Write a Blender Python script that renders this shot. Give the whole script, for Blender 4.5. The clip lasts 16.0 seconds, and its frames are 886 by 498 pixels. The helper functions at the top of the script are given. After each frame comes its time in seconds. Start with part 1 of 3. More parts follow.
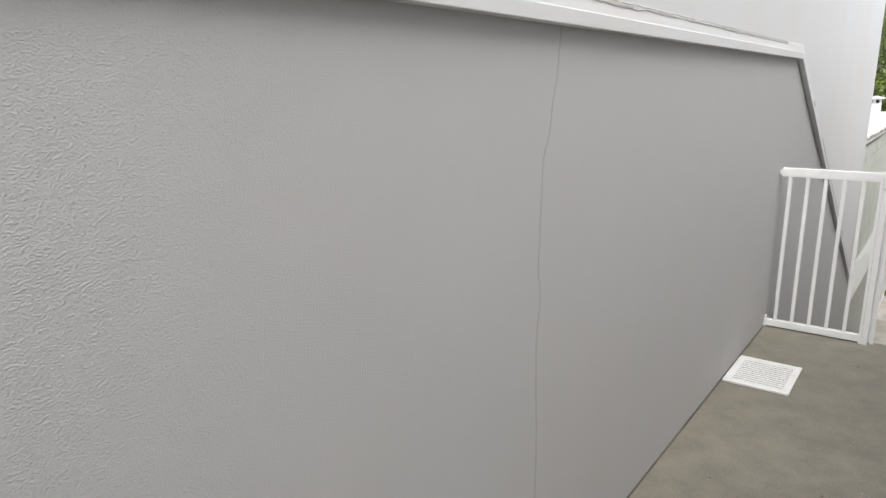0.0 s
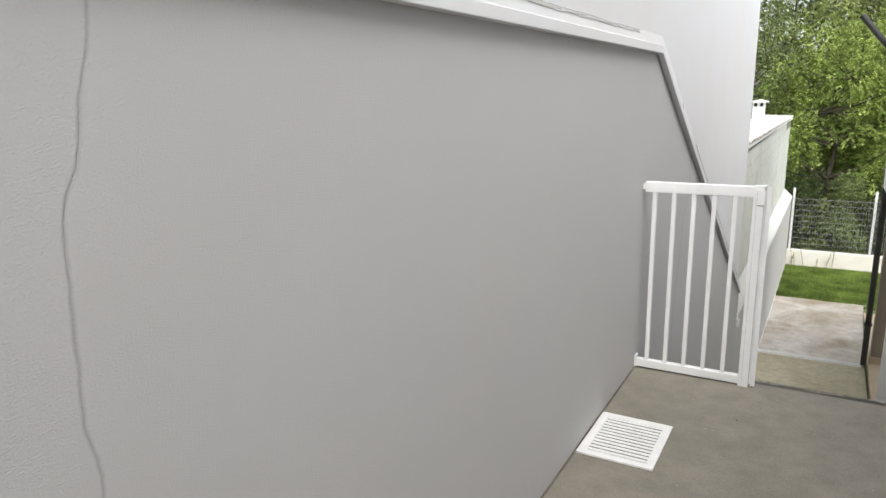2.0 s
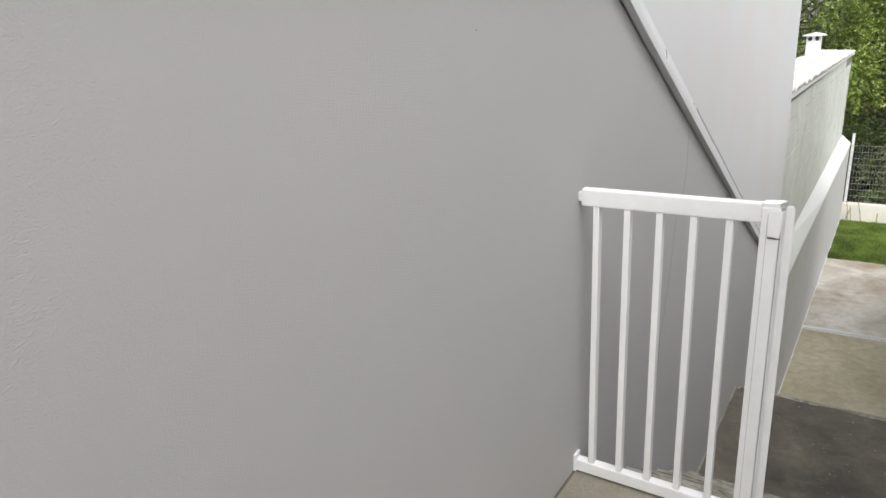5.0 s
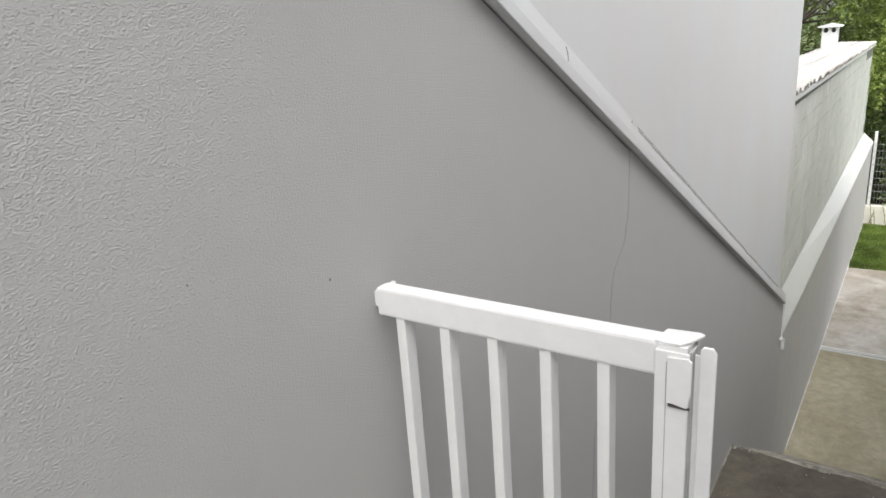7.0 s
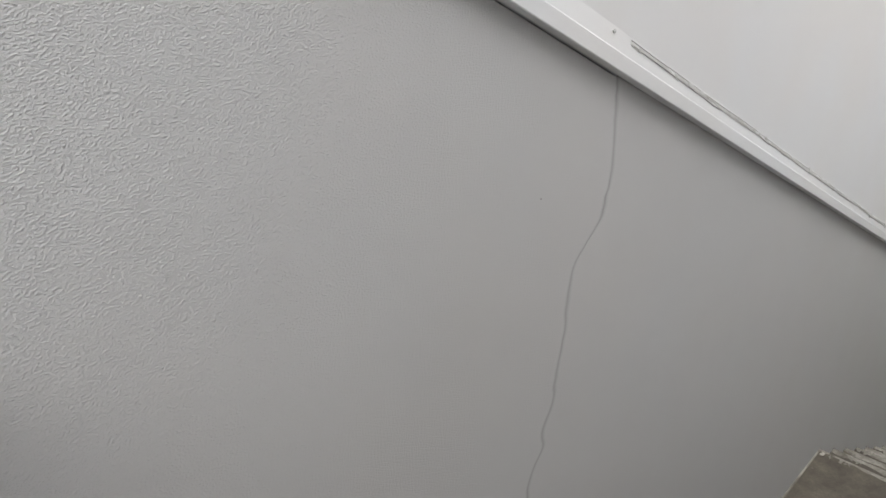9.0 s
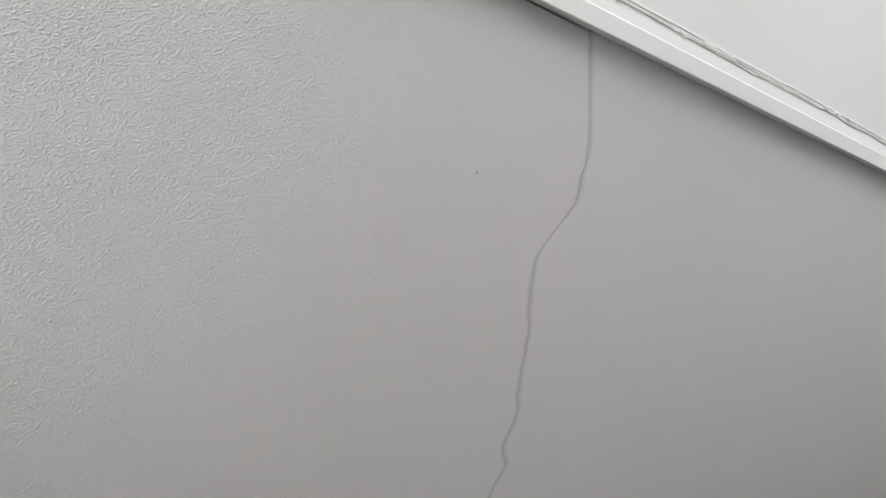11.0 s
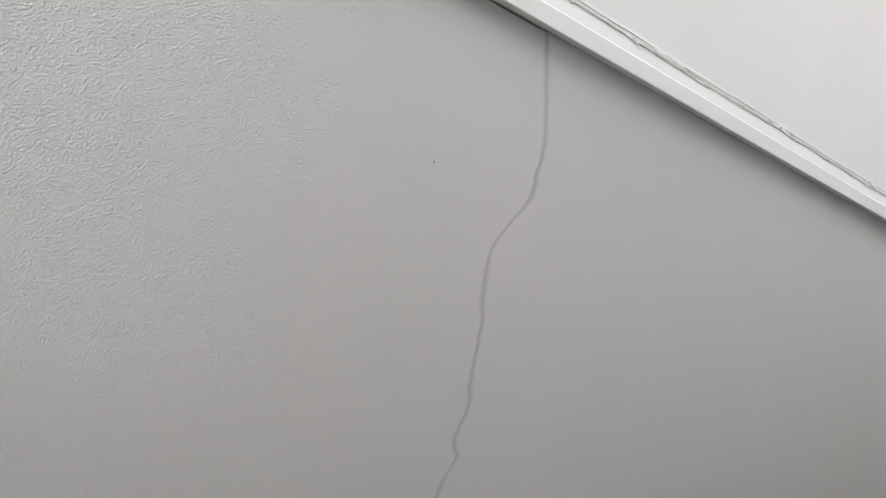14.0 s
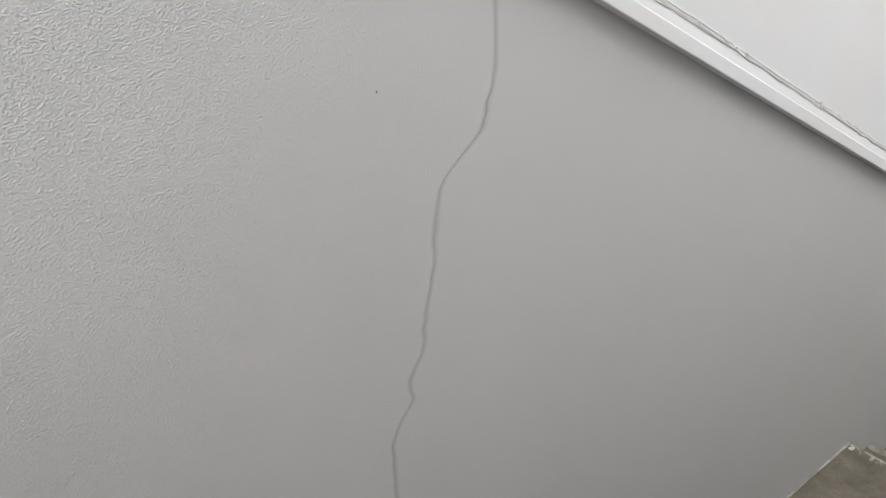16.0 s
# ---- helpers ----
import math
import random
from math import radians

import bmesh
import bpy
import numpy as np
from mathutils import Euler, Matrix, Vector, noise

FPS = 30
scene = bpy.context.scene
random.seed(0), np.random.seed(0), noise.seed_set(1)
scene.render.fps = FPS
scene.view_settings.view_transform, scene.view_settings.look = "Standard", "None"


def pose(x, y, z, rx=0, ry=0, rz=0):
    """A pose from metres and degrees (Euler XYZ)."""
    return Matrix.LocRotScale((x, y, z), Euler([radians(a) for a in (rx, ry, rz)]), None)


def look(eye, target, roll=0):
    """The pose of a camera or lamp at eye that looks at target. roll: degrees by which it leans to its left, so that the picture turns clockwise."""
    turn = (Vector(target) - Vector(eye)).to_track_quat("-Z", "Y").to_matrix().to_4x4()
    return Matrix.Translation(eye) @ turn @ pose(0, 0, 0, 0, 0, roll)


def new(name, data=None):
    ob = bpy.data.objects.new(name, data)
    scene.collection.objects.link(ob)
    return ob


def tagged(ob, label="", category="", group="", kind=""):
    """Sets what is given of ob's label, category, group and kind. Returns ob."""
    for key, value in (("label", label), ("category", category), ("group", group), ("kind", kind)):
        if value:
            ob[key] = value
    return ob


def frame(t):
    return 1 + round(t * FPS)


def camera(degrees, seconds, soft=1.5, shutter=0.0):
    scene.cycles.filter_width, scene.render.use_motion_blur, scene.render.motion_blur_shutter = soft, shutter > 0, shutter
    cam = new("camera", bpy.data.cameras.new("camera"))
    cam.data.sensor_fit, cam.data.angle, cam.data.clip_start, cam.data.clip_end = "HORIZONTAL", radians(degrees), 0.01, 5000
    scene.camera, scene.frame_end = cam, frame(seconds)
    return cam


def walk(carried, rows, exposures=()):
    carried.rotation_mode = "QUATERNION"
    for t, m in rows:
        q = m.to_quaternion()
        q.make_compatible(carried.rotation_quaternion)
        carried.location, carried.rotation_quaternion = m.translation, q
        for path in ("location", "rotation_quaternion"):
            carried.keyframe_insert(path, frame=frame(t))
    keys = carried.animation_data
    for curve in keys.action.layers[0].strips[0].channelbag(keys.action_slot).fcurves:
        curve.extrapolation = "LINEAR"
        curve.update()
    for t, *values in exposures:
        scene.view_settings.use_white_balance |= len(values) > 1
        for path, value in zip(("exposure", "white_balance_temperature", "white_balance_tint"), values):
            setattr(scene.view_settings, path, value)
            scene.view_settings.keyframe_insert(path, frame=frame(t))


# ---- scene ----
cam = camera(67.0, 16.0)
EXPOSURE = [(0, 0.92), (1, 1.06), (3.2, 0.98), (5.5, 0.92), (7.5, 0.84), (8.5, 0.86), (9.2, 1.02), (12, 1.26), (16, 1.30)]
PATH = [
    (0, (0.777, -4.392, 1.487), (-0.388, -2.836, 1.016), -0.6),
    (0.5, (0.712, -4.14, 1.437), (-0.326, -2.52, 0.891), -0.5),
    (1, (0.66, -3.934, 1.483), (-0.187, -2.217, 0.905), -1.5),
    (1.5, (0.684, -3.7, 1.471), (-0.244, -1.996, 0.985), -2.6),
    (2, (0.788, -3.407, 1.446), (-0.18, -1.716, 0.995), -1.1),
    (2.5, (0.764, -3.152, 1.448), (-0.22, -1.479, 0.965), -3.3),
    (3, (0.725, -2.951, 1.465), (-0.242, -1.262, 1.003), -2.0),
    (3.2, (0.725, -2.847, 1.457), (-0.254, -1.171, 0.97), -1.9),
    (5.3, (0.773, -1.669, 1.45), (-0.326, -0.112, 0.845), -2.7),
    (5.5, (0.811, -1.542, 1.439), (-0.323, 0.012, 0.892), -1.7),
    (6, (0.791, -1.291, 1.423), (-0.31, 0.28, 0.859), -2.7),
    (6.5, (0.744, -1.065, 1.434), (-0.313, 0.53, 0.851), -3.4),
    (7, (0.765, -0.826, 1.41), (-0.346, 0.726, 0.813), -4.2),
    (7.5, (0.811, -0.52, 1.398), (-0.37, 0.963, 0.759), -4.0),
    (8, (0.782, -0.261, 1.353), (-0.302, 1.223, 0.564), -3.7),
    (8.5, (0.745, -0.071, 1.35), (-0.4, 1.335, 0.507), -3.7),
    (9, (0.808, 0.118, 1.301), (-0.557, 1.317, 0.463), -4.2),
    (9.2, (0.836, 0.201, 1.282), (-0.602, 1.271, 0.397), -4.1),
    (11.5, (0.962, 0.572, 1.128), (-0.701, 1.344, 0.328), -7.3),
    (12, (0.958, 0.587, 1.103), (-0.681, 1.308, 0.212), -8.5),
    (12.5, (0.971, 0.582, 1.076), (-0.653, 1.375, 0.221), -6.6),
    (13, (0.992, 0.561, 1.085), (-0.656, 1.403, 0.325), -4.6),
    (13.5, (0.997, 0.545, 1.094), (-0.635, 1.424, 0.344), -4.9),
    (14, (1.007, 0.539, 1.101), (-0.619, 1.451, 0.375), -4.0),
    (14.5, (0.99, 0.541, 1.112), (-0.623, 1.454, 0.361), -4.4),
    (15, (1.014, 0.545, 1.122), (-0.654, 1.355, 0.372), -6.3),
    (15.5, (0.977, 0.564, 1.11), (-0.593, 1.481, 0.277), -4.4),
    (16, (0.951, 0.577, 1.082), (-0.533, 1.553, 0.164), -4.4),
]
walk(cam, [(t, look(eye, target, roll)) for t, eye, target, roll in PATH], exposures=EXPOSURE)

# ---------------------------------------------------------------- light
SUN_EL, SUN_AZ = radians(55), radians(146)      # azimuth from +y towards +x
world = bpy.data.worlds.new("sky")
scene.world = world
world.use_nodes = True
wn = world.node_tree.nodes
wl = world.node_tree.links
sky = wn.new("ShaderNodeTexSky")
sky.sky_type, sky.sun_disc = "NISHITA", False
sky.sun_elevation, sky.sun_rotation = SUN_EL, SUN_AZ
sky.air_density, sky.dust_density = 1.0, 2.5
milk = wn.new("ShaderNodeHueSaturation")        # thin cloud takes most of the blue out
milk.inputs["Saturation"].default_value = 0.30
wl.new(sky.outputs[0], milk.inputs["Color"])
wl.new(milk.outputs[0], wn["Background"].inputs["Color"])
wn["Background"].inputs["Strength"].default_value = 0.15

sun = new("sun", bpy.data.lights.new("sun", "SUN"))
sun.data.energy, sun.data.angle, sun.data.color = 1.4, radians(45), (1.0, 0.98, 0.95)
sun.matrix_world = look((math.sin(SUN_AZ) * math.cos(SUN_EL) * 40, math.cos(SUN_AZ) * math.cos(SUN_EL) * 40,
                         math.sin(SUN_EL) * 40), (0, 0, 0))


# ---------------------------------------------------------------- helpers of this scene
def part(name, bm, material, parent=None, label="", smooth=False):
    me = bpy.data.meshes.new(name)
    bm.to_mesh(me)
    bm.free()
    me.materials.append(material)
    if smooth:
        for p in me.polygons:
            p.use_smooth = True
    ob = new(name, me)
    if parent is not None:
        ob.parent = parent
    if label:
        ob["label"] = label
    return ob


def empty(name, label, category, group="", kind=""):
    return tagged(new(name), label, category, group, kind)


def box(lo, hi, bevel=0.0, bm=None):
    own = bmesh.new()
    bmesh.ops.create_cube(own, size=1)
    for v in own.verts:
        v.co = Vector([(a + b) / 2 + c * (b - a) for a, b, c in zip(lo, hi, v.co)])
    if bevel:
        bmesh.ops.bevel(own, geom=own.edges[:], offset=bevel, segments=2, affect="EDGES", profile=0.6)
    if bm is None:
        return own
    tmp = bpy.data.meshes.new("tmp")
    own.to_mesh(tmp)
    own.free()
    bm.from_mesh(tmp)
    bpy.data.meshes.remove(tmp)
    return bm


def prism(poly, axis, lo, hi, bevel=0.0):
    """A polygon of two coordinates pushed along an axis: 'x' takes (y, z), 'y' takes (x, z), 'z' takes (x, y)."""
    bm = bmesh.new()
    put = {"x": lambda a, b, c: (c, a, b), "y": lambda a, b, c: (a, c, b), "z": lambda a, b, c: (a, b, c)}[axis]
    low = [bm.verts.new(put(a, b, lo)) for a, b in poly]
    top = [bm.verts.new(put(a, b, hi)) for a, b in poly]
    bm.faces.new(low)
    bm.faces.new(top[::-1])
    for i in range(len(poly)):
        j = (i + 1) % len(poly)
        bm.faces.new((low[j], low[i], top[i], top[j]))
    bmesh.ops.recalc_face_normals(bm, faces=bm.faces)
    if bevel:
        bmesh.ops.bevel(bm, geom=bm.edges[:], offset=bevel, segments=2, affect="EDGES", profile=0.6)
    return bm


def loft(rings, closed=True, caps=True, bm=None):
    """Skins a row of equal rings of points."""
    bm = bm or bmesh.new()
    made = [[bm.verts.new(p) for p in ring] for ring in rings]
    n = len(rings[0])
    for a, b in zip(made, made[1:]):
        for i in range(n if closed else n - 1):
            j = (i + 1) % n
            bm.faces.new((a[i], a[j], b[j], b[i]))
    if caps and closed:
        bm.faces.new(made[0][::-1])
        bm.faces.new(made[-1])
    bmesh.ops.recalc_face_normals(bm, faces=bm.faces)
    return bm


def pipe(points, radius, sides=10, bm=None, radii=None):
    rings = []
    pts = [Vector(p) for p in points]
    for i, p in enumerate(pts):
        d = (pts[min(i + 1, len(pts) - 1)] - pts[max(i - 1, 0)]).normalized()
        u = d.orthogonal().normalized() if abs(d.z) > 0.99 else d.cross(Vector((0, 0, 1))).normalized()
        w = d.cross(u).normalized()
        r = radii[i] if radii else radius
        rings.append([p + (u * math.cos(a) + w * math.sin(a)) * r for a in (2 * math.pi * k / sides for k in range(sides))])
    return loft(rings, bm=bm)


# ---------------------------------------------------------------- materials
def material(name, rough=0.8, metal=0.0):
    m = bpy.data.materials.new(name)
    m.use_nodes = True
    b = m.node_tree.nodes["Principled BSDF"]
    b.inputs["Roughness"].default_value, b.inputs["Metallic"].default_value = rough, metal
    return m, m.node_tree.nodes, m.node_tree.links, b


def coords(nodes, links, scale=(1, 1, 1)):
    g = nodes.new("ShaderNodeNewGeometry")
    mp = nodes.new("ShaderNodeMapping")
    mp.inputs["Scale"].default_value = scale
    links.new(g.outputs["Position"], mp.inputs["Vector"])
    return mp.outputs[0]


def noise_tex(nodes, links, vec, scale, detail=4.0, rough=0.55, distort=0.0):
    n = nodes.new("ShaderNodeTexNoise")
    n.inputs["Scale"].default_value, n.inputs["Detail"].default_value = scale, detail
    n.inputs["Roughness"].default_value, n.inputs["Distortion"].default_value = rough, distort
    links.new(vec, n.inputs["Vector"])
    return n.outputs["Fac"]


def ramp(nodes, links, fac, stops):
    r = nodes.new("ShaderNodeValToRGB")
    e = r.color_ramp.elements
    while len(e) < len(stops):
        e.new(0.5)
    for el, (p, c) in zip(e, stops):
        el.position = p
        el.color = (c, c, c, 1) if isinstance(c, (int, float)) else (*c, 1)
    links.new(fac, r.inputs["Fac"])
    return r.outputs["Color"]


def mix(nodes, links, fac, a, b, kind="MIX"):
    n = nodes.new("ShaderNodeMix")
    n.data_type, n.blend_type = "RGBA", kind
    for value, socket in ((fac, n.inputs[0]), (a, n.inputs[6]), (b, n.inputs[7])):
        if isinstance(value, (int, float)):
            socket.default_value = value
        elif isinstance(value, tuple):
            socket.default_value = (*value, 1)
        else:
            links.new(value, socket)
    return n.outputs[2]


def maths(nodes, links, op, a, b):
    n = nodes.new("ShaderNodeMath")
    n.operation = op
    for value, socket in ((a, n.inputs[0]), (b, n.inputs[1])):
        if isinstance(value, (int, float)):
            socket.default_value = value
        else:
            links.new(value, socket)
    return n.outputs[0]


def bump(nodes, links, height, bsdf, strength=0.3, distance=0.002, before=None):
    n = nodes.new("ShaderNodeBump")
    n.inputs["Strength"].default_value, n.inputs["Distance"].default_value = strength, distance
    links.new(height, n.inputs["Height"])
    if before is not None:
        links.new(before, n.inputs["Normal"])
    links.new(n.outputs[0], bsdf.inputs["Normal"])
    return n.outputs[0]


def plaster(name, colour, mottle=0.05, grain=0.55, rough=0.75, warm=(1.0, 0.97, 0.94), zones=()):
    """Painted textured render: fine grain, patches worked smoother, faint stains."""
    m, n, l, b = material(name, rough)
    v = coords(n, l)
    big = ramp(n, l, noise_tex(n, l, v, 1.3, 3), [(0.35, 0.0), (0.65, 1.0)])
    tint = tuple(c * w for c, w in zip(colour, warm))
    base = mix(n, l, big, colour, tint)
    mid = ramp(n, l, noise_tex(n, l, v, 5.0, 5, 0.6), [(0.3, 1 - mottle), (0.7, 1 + mottle * 0.4)])
    base = mix(n, l, 1.0, base, mid, "MULTIPLY")
    drip = coords(n, l, (1.0, 6.0, 0.5))
    streak = ramp(n, l, noise_tex(n, l, drip, 1.7, 4), [(0.42, 1.0), (0.75, 1 - mottle * 0.3)])
    base = mix(n, l, 1.0, base, streak, "MULTIPLY")
    l.new(base, b.inputs["Base Color"])
    lean = n.new("ShaderNodeVectorRotate")          # turned off the axes, so that no lattice shows on the wall
    lean.rotation_type = "EULER_XYZ"
    lean.inputs["Rotation"].default_value = (0.12, 0.61, 0.43)
    l.new(coords(n, l, (1.0, 0.62, 1.0)), lean.inputs["Vector"])
    fine = ramp(n, l, noise_tex(n, l, lean.outputs[0], 410, 2.0, 0.5, 0.2), [(0.44, 0.0), (0.74, 1.0)])
    coarse = noise_tex(n, l, lean.outputs[0], 210, 2)
    patch = ramp(n, l, noise_tex(n, l, v, 1.6, 4, 0.6), [(0.40, 0.75), (0.62, 1.0)])
    if zones:                      # trowelled smoother along some stretches of the wall
        along = n.new("ShaderNodeSeparateXYZ")
        l.new(v, along.inputs[0])
        at = maths(n, l, "MULTIPLY", maths(n, l, "ADD", along.outputs["Y"], 5.0), 0.125)
        patch = maths(n, l, "MULTIPLY", patch, ramp(n, l, at, [((y + 5.0) * 0.125, k) for y, k in zones]))
    h = maths(n, l, "MULTIPLY", maths(n, l, "ADD", fine, maths(n, l, "MULTIPLY", coarse, 0.35)), patch)
    bump(n, l, h, b, grain, 0.0012)
    return m


GREY = plaster("grey_render", (0.50, 0.498, 0.493), 0.014, 1.0, 0.75, (1.0, 0.986, 0.975), ((-4.0, 0.65), (-3.0, 0.4), (-1.0, 0.4), (-0.4, 0.9), (0.85, 1.0), (1.35, 0.2)))
PALE = plaster("house_white_render", (0.82, 0.825, 0.83), 0.01, 0.1)
WHITE = plaster("white_render", (0.71, 0.717, 0.725), 0.008, 0.1)
OFFWHITE = plaster("cream_render", (0.78, 0.76, 0.70), 0.06, 0.3)
LOWGREY = plaster("pale_render", (0.53, 0.528, 0.522), 0.05, 0.3)
BLOCKY = plaster("limewashed_block", (0.70, 0.71, 0.67), 0.10, 0.9, 0.85, (0.90, 0.90, 0.88))


def concrete(name, colour, dark, wet=0.0, scale=1.0):
    m, n, l, b = material(name, 0.7)
    v = coords(n, l)
    big = ramp(n, l, noise_tex(n, l, v, 0.9 * scale, 5, 0.6, 0.6), [(0.35, 0.0), (0.68, 1.0)])
    base = mix(n, l, big, colour, dark)
    mid = ramp(n, l, noise_tex(n, l, v, 7 * scale, 6, 0.65), [(0.3, 0.8), (0.7, 1.12)])
    base = mix(n, l, 1.0, base, mid, "MULTIPLY")
    grit = ramp(n, l, noise_tex(n, l, v, 120, 2), [(0.3, 0.86), (0.65, 1.08)])
    base = mix(n, l, 1.0, base, grit, "MULTIPLY")
    spots = n.new("ShaderNodeTexVoronoi")
    spots.inputs["Scale"].default_value = 26
    l.new(v, spots.inputs["Vector"])
    few = ramp(n, l, spots.outputs["Distance"], [(0.05, 1.0), (0.10, 0.0)])
    rare = maths(n, l, "MULTIPLY", few, ramp(n, l, noise_tex(n, l, v, 5, 2), [(0.55, 0.0), (0.62, 0.7)]))
    base = mix(n, l, rare, base, (0.5, 0.47, 0.42))
    l.new(base, b.inputs["Base Color"])
    l.new(ramp(n, l, big, [(0.0, 0.75), (1.0, 0.75 - wet)]), b.inputs["Roughness"])
    bump(n, l, noise_tex(n, l, v, 90, 5, 0.65), b, 0.35, 0.002)
    return m


FLOOR = concrete("platform_concrete", (0.248, 0.226, 0.184), (0.198, 0.180, 0.143), 0.25)
STEP = concrete("stained_step_concrete", (0.158, 0.137, 0.107), (0.060, 0.052, 0.041), 0.15, 2.6)
STEPEDGE = concrete("worn_step_edge", (0.42, 0.40, 0.35), (0.13, 0.115, 0.095), 0.0, 9.0)
YARD = concrete("yard_concrete", (0.50, 0.46, 0.345), (0.33, 0.285, 0.185), 0.3, 1.3)
SLAB = concrete("pale_slab_concrete", (0.58, 0.55, 0.50), (0.30, 0.24, 0.17), 0.1, 1.1)


def paint(name, colour, rough=0.35, dirt=0.12, metal=0.0):
    m, n, l, b = material(name, rough, metal)
    v = coords(n, l)
    d = ramp(n, l, noise_tex(n, l, v, 14, 6, 0.7), [(0.35, 1.0), (0.75, 1 - dirt)])
    l.new(mix(n, l, 1.0, colour, d, "MULTIPLY"), b.inputs["Base Color"])
    l.new(ramp(n, l, noise_tex(n, l, v, 30, 4), [(0.3, rough * 0.8), (0.7, min(1, rough * 1.3))]), b.inputs["Roughness"])
    bump(n, l, noise_tex(n, l, v, 60, 3), b, 0.08, 0.001)
    return m


RAIL = paint("white_enamel", (0.84, 0.84, 0.835), 0.42, 0.08)
COPE = paint("white_coping_paint", (0.73, 0.732, 0.73), 0.65, 0.05)
SILL = paint("white_sill_paint", (0.80, 0.80, 0.79), 0.5, 0.05)
# dark tone that paints the shade under the grate slats
DUCT = paint("grate_gap_shade", (0.14, 0.14, 0.137), 0.9, 0.2)
PVC = paint("white_grate_plastic", (0.80, 0.80, 0.78), 0.45, 0.15)
BLACK = paint("black_metal", (0.022, 0.020, 0.019), 0.45, 0.2)
BROWN = paint("taupe_render", (0.30, 0.25, 0.205), 0.8, 0.15)
TAN = paint("tan_plinth", (0.52, 0.42, 0.30), 0.7, 0.15)
PIT = paint("dark_pit", (0.03, 0.03, 0.03), 0.9)
GAP = paint("dark_joint", (0.19, 0.17, 0.15), 0.9)
FINE = paint("filler_crack", (0.43, 0.41, 0.385), 0.9)
JOINT = paint("mossy_mortar", (0.30, 0.31, 0.27), 0.95, 0.7)
FILLER = paint("peeling_filler", (0.60, 0.595, 0.575), 0.9, 0.2)
DIRT = paint("dry_crumb", (0.16, 0.075, 0.04), 0.9, 0.3)
STEEL = paint("galvanised_wire", (0.38, 0.39, 0.38), 0.5, 0.2, 0.2)
FENCEPOST = paint("white_fence_paint", (0.80, 0.80, 0.80), 0.4)
LINING = paint("thin_grey_primer", (0.50, 0.50, 0.495), 0.6, 0.3)
RUST = paint("bare_worn_metal", (0.16, 0.14, 0.13), 0.5, 0.4, 0.5)
TILE = paint("limewashed_tile", (0.74, 0.70, 0.65), 0.85, 0.35)
m_, n_, l_, b_ = material("crack_shade", 0.85)       # shade of the nearly flat groove, painted darker with depth
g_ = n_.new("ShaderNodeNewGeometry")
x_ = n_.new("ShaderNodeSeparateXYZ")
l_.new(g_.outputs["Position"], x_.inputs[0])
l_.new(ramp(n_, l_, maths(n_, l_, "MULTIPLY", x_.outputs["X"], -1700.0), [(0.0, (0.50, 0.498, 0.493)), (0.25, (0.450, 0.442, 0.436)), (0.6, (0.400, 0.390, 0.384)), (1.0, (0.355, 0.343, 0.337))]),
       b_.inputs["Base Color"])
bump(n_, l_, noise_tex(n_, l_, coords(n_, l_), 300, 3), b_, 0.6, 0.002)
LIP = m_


def leafy(name, a, b_, c):
    m, n, l, b = material(name, 0.5)
    g = n.new("ShaderNodeNewGeometry")
    col = ramp(n, l, g.outputs["Random Per Island"], [(0.0, a), (0.5, b_), (1.0, c)])
    # broad noise paints lit clumps and shadowed gaps into the leaf colour
    wide = ramp(n, l, noise_tex(n, l, coords(n, l), 1.6, 3), [(0.36, 0.30), (0.64, 1.55)])
    l.new(mix(n, l, 1.0, col, wide, "MULTIPLY"), b.inputs["Base Color"])
    b.inputs["Specular IOR Level"].default_value = 0.35
    t = n.new("ShaderNodeBsdfTranslucent")
    l.new(col, t.inputs["Color"])
    s = n.new("ShaderNodeMixShader")
    s.inputs[0].default_value = 0.42
    l.new(b.outputs[0], s.inputs[1])
    l.new(t.outputs[0], s.inputs[2])
    l.new(s.outputs[0], n["Material Output"].inputs["Surface"])
    return m


LEAF_A = leafy("bright_leaves", (0.20, 0.28, 0.06), (0.34, 0.43, 0.10), (0.52, 0.60, 0.22))
LEAF_B = leafy("dark_leaves", (0.11, 0.155, 0.06), (0.20, 0.26, 0.09), (0.38, 0.44, 0.18))
LEAF_C = leafy("olive_leaves", (0.19, 0.24, 0.08), (0.31, 0.36, 0.13), (0.50, 0.53, 0.24))
# leaf colours darkened to paint in the shade behind the fence
LEAF_D = leafy("shade_darkened_undergrowth", (0.035, 0.05, 0.022), (0.06, 0.085, 0.035), (0.12, 0.15, 0.06))
GRASS = leafy("lawn_grass", (0.16, 0.24, 0.045), (0.20, 0.29, 0.06), (0.27, 0.34, 0.09))
BARK = paint("bark", (0.10, 0.08, 0.06), 0.95, 0.4)
DRY = paint("dry_stalk", (0.36, 0.30, 0.17), 0.9, 0.3)
m_, n_, l_, b_ = material("soil_and_grass", 0.95)
l_.new(ramp(n_, l_, noise_tex(n_, l_, coords(n_, l_), 0.9, 6), [(0.35, (0.09, 0.13, 0.03)), (0.7, (0.14, 0.17, 0.055))]),
       b_.inputs["Base Color"])
EARTH = m_

# ---------------------------------------------------------------- plan
LOW = -3.17                       # lower yard
SLOPE = 0.513                     # fall of the coping beside the stairs
CORNER, TIP = 0.157, 5.43          # where the coping starts to fall, and where it ends
LEVEL = 1.630                     # underside of the level coping
HOUSE = 1.62                      # face of the house wall


def cope_z(y):
    return LEVEL if y < CORNER else LEVEL - SLOPE * (y - CORNER)


